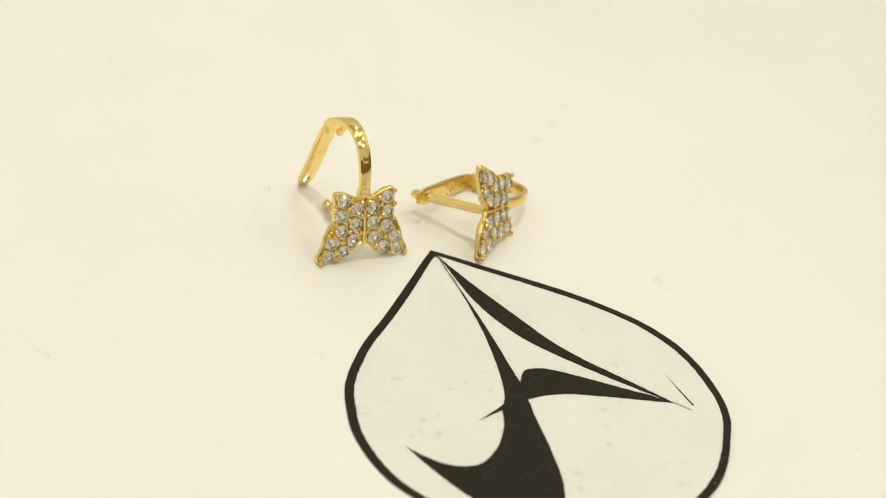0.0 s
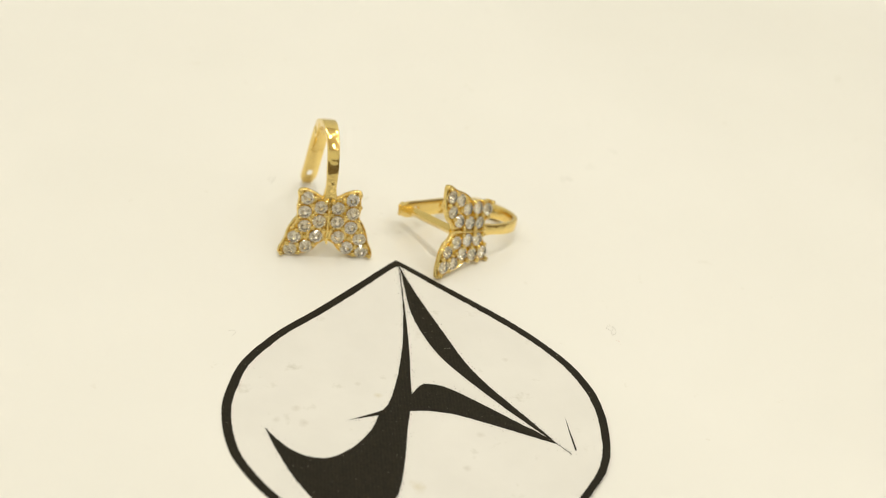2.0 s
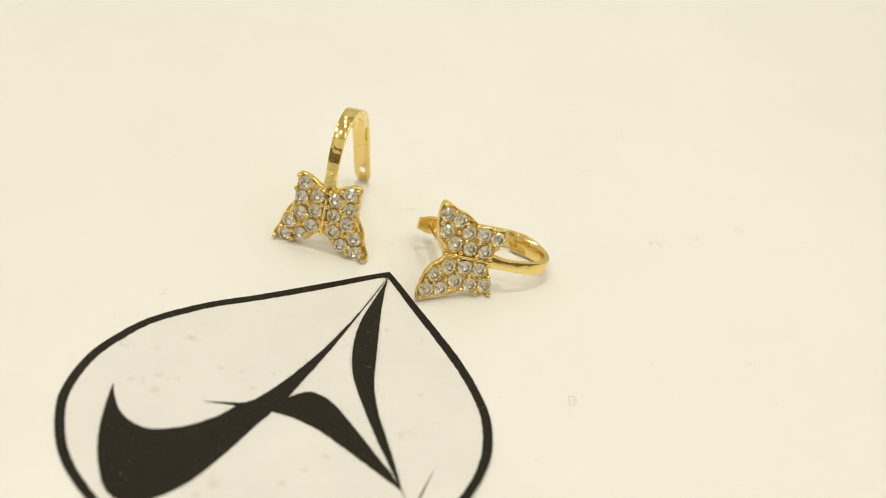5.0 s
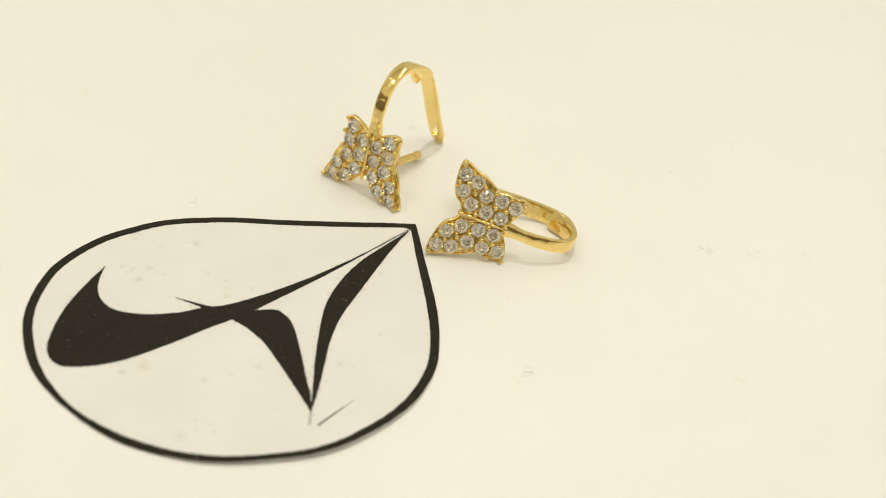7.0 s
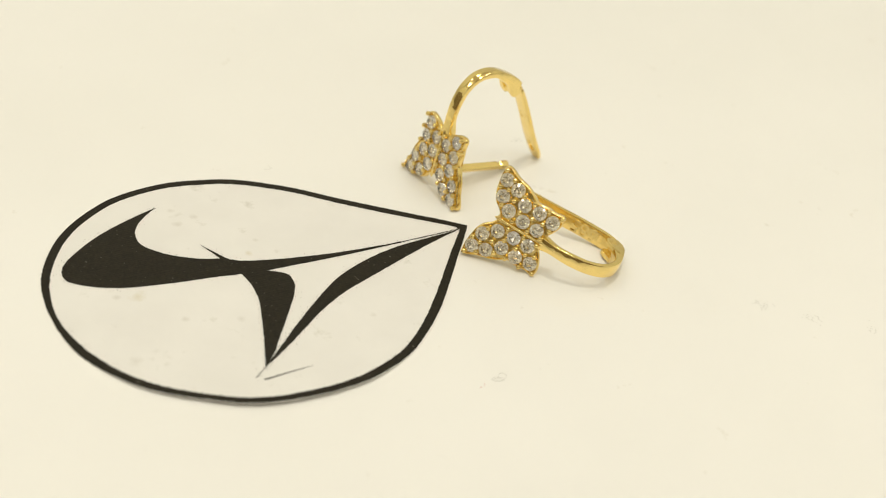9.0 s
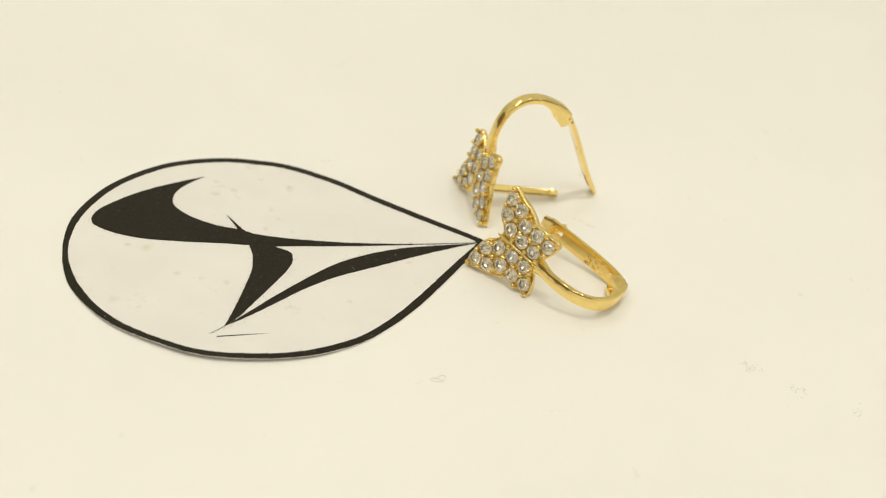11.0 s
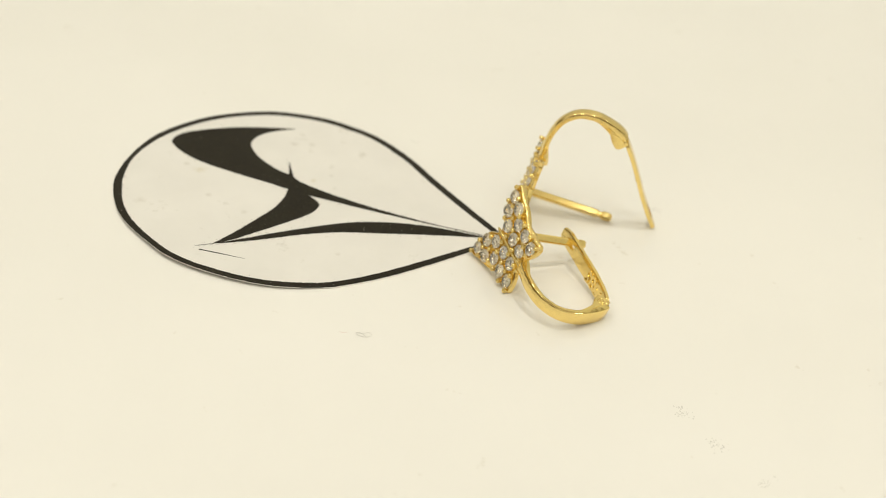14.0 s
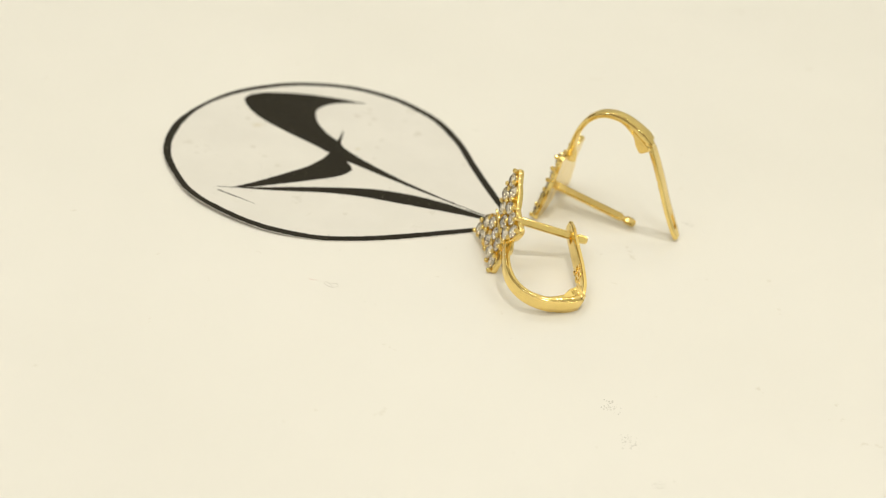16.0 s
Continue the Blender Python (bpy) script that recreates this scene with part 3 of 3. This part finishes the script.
def rosette(parent, turn):
    """The maker's flower stamped on the side of the hinge block."""
    bm = bmesh.new()
    spots = [(0.0, 0.0, 0.14)] + [(0.31 * math.cos(k * math.pi / 4), 0.31 * math.sin(k * math.pi / 4), 0.12) for k in range(8)]
    for u, v, radius in spots:
        made = bmesh.ops.create_uvsphere(bm, u_segments=8, v_segments=5, radius=radius)["verts"]
        bmesh.ops.scale(bm, vec=(0.5, 1, 1), verts=made)
        bmesh.ops.translate(bm, vec=(STAMPED_SIDE * 0.8, HINGE[0] - 0.62 + u, HINGE[1] - 0.18 + v), verts=made)
    bmesh.ops.transform(bm, matrix=leaning(turn), verts=bm.verts)
    return part("flower_stamp", bm, GOLD, parent, "small stamped gold flower mark", smooth=80)


def rivet(parent, turn):
    """The flat round head of the rivet on the outside of the shoulder."""
    along, across = Vector((0, 0.87, -0.49)), Vector((0, 0.49, 0.87))
    at = Vector((0, *HINGE)) - along * 0.55 + across * 0.02
    bm = tube(at - across * 0.1, at + across * 0.2, [(0, 0.3), (0.75, 0.3), (0.9, 0.26), (0.9, 0.18), (0.8, 0.16), (0.8, 0.02)], 18)
    bmesh.ops.transform(bm, matrix=leaning(turn), verts=bm.verts)
    return part("rivet", bm, PLAIN_GOLD, parent, smooth=40)


def earring(place, angle, lean, turn, post_turn, label, turn_seed, flatten):
    ring = tagged(new("earring"), label, "earring", "pair of butterfly earrings")
    ring.matrix_basis = place
    plate = butterfly_plate(ring)
    rng = random.Random(turn_seed)
    for sx in (-1, 1):
        for x, z in STONES:
            ob = new("stone_seat", SEAT_MESH)
            ob.parent = plate
            ob.location = Vector((sx * x, 0, z)) * MM
            ob = new("stone", STONE_MESH)
            ob.parent = plate
            ob.visible_shadow = False  # clear: lets the lamps reach its bed
            ob.matrix_local = Matrix.Translation(Vector((sx * x, 0.22, z)) * MM) @ pose(0, 0, 0, rng.uniform(-5, 5), rng.uniform(0, 45), rng.uniform(-5, 5))
        for x, z in PRONGS:
            ob = new("prong", PRONG_MESH)
            ob.parent = plate
            ob.location = Vector((sx * x, 0.02 + rng.uniform(-0.03, 0.05), z)) * MM
    body = [(0, 0.03), (0.04, 0.11), (0.2, 0.15), (0.6, 0.16), (0.9, 0.15), (0.97, 0.11), (1, 0.03)]
    part("body_ridge", tube((0, 0.22, 2.15), (0, 0.24, -2.25), body, 10), GOLD, ring, "slender gold butterfly body", smooth=80)
    hoop(ring, turn)
    rosette(ring, turn)
    rivet(ring, turn)
    part("neck_fillet", tube((0, 0.5, 1.95), (0, 0.52, 3.0), [(0, 0.36), (0.35, 0.35), (0.65, 0.27), (0.9, 0.17), (1, 0.05)], 20), CAST_GOLD, ring, smooth=80)
    hinge = leaning(turn) @ Vector((0, *HINGE))
    across = pose(0, 0, 0, *turn) @ Vector((1, 0, 0))
    part("solder_joint", tube((0, 0.95, 1.9), (0, 0.9, 3.2), [(0, 0.5), (0.35, 0.45), (0.7, 0.34), (1, 0.18)], 20), GOLD, ring, smooth=80)
    pin = [(0, 0.43), (0.03, 0.38), (0.82, 0.38), (0.835, 0.27), (0.865, 0.27), (0.88, 0.37), (0.92, 0.41), (0.97, 0.38), (0.99, 0.27), (1, 0.08)]
    root = Vector((0, *POST[0]))
    tip = root + pose(0, 0, 0, *post_turn) @ (Vector((0, *POST[1])) - root)
    part("post", tube(root, tip, pin, 24, 1.22), PLAIN_GOLD, ring, "gold ear post with a groove near its tip", smooth=24)
    for sx in (-1, 1):
        part("hinge_cheek", cheek(sx, turn), PLAIN_GOLD, ring)
    part("hinge_pin", tube(hinge - across * 0.8, hinge + across * 0.8, [(0, 0.14), (0.03, 0.2), (0.97, 0.2), (1, 0.14)], 12), GOLD, ring)
    lever(ring, angle, lean, turn, flatten)
    return ring


earring(pose(-6.78 * MM, 0.22 * MM, 3.55 * MM, -10.16, 0.14, 3.67), 32.6, 0, (0, 0, 3.2), (0, 0, 0), "gold butterfly earring with clear stones, standing with open lever", 1, 0.38)
earring(pose(6.8 * MM, 0.6 * MM, 3.66 * MM, -132.57, 67.45, -93.96), -7, 0, (8, -3, 6.8), (7, 0, 5), "gold butterfly earring with clear stones, lying closed on its side", 2, 0.0)


# ---- dust and lint on the counter ----
def strand(name, points, radius, mat, label, category):
    """A fine fibre lying on the counter, in mm."""
    line = spline([(x, y, radius + 0.01 + h) for x, y, h in points], 6)
    bm = bmesh.new()
    loops = []
    for i, p in enumerate(line):
        t = (line[min(i + 1, len(line) - 1)] - line[max(i - 1, 0)]).normalized()
        side = Vector((-t.y, t.x, 0)).normalized()
        up = t.cross(side)
        loops.append([bm.verts.new(p + (side * math.cos(k * 1.2566) + up * math.sin(k * 1.2566)) * radius) for k in range(5)])
    for a, b in zip(loops, loops[1:]):
        for k in range(5):
            bm.faces.new((a[k], a[(k + 1) % 5], b[(k + 1) % 5], b[k]))
    return tagged(new(name, mesh_of(name, bm, mat, 80)), label, category)


strand("lint_curl", [(19.75, -8.75, 0), (19.4, -8.4, 0.03), (19.75, -8.05, 0.05), (20.2, -8.5, 0.04), (20.1, -9.2, 0.02), (19.75, -9.35, 0), (19.85, -8.8, 0.06), (20.15, -8.4, 0)], 0.011, LINT,
       "tiny curled grey lint fibre on the white counter", "lint")
strand("lint_thread", [(20.0, -10.1, 0), (20.25, -10.4, 0.03), (20.25, -10.8, 0)], 0.007, RED_LINT, "tiny reddish thread scrap on the white counter", "lint")
strand("lint_curl", [(-15.4, -12.6, 0), (-15.0, -12.5, 0.03), (-14.8, -12.9, 0.05), (-15.1, -13.3, 0)], 0.011, LINT, "short curled grey lint fibre on the white counter", "lint")


def flecks(places, seed, label, spread=0.33, count=16, size=0.09):
    """A smear of tiny dust flakes on the counter."""
    rng = random.Random(seed)
    bm = bmesh.new()
    for x, y in places:
        for _ in range(count):
            r = size * rng.uniform(0.3, 1.0)
            cx, cy, a = x + rng.gauss(0, spread), y + rng.gauss(0, spread), rng.uniform(0, 6)
            low = [bm.verts.new((cx + r * math.cos(a + k * 1.05) * rng.uniform(0.6, 1.6), cy + r * math.sin(a + k * 1.05), 0.0)) for k in range(6)]
            top = bm.verts.new((cx, cy, r * 0.35))
            for k in range(6):
                bm.faces.new((low[k], low[(k + 1) % 6], top))
    return tagged(new("dust_smear", mesh_of("dust_smear", bm, DUST, 60)), label, "dust", kind="stuff")


flecks([(20.0, 18.3), (20.5, 18.9), (23.0, 21.4), (23.6, 21.9), (26.5, 25.6)], 3, "thin line of grey dust flakes on the counter", 0.36, 18, 0.075)
flecks([(-11.9, 13.2)], 5, "small grey dust smear on the counter")
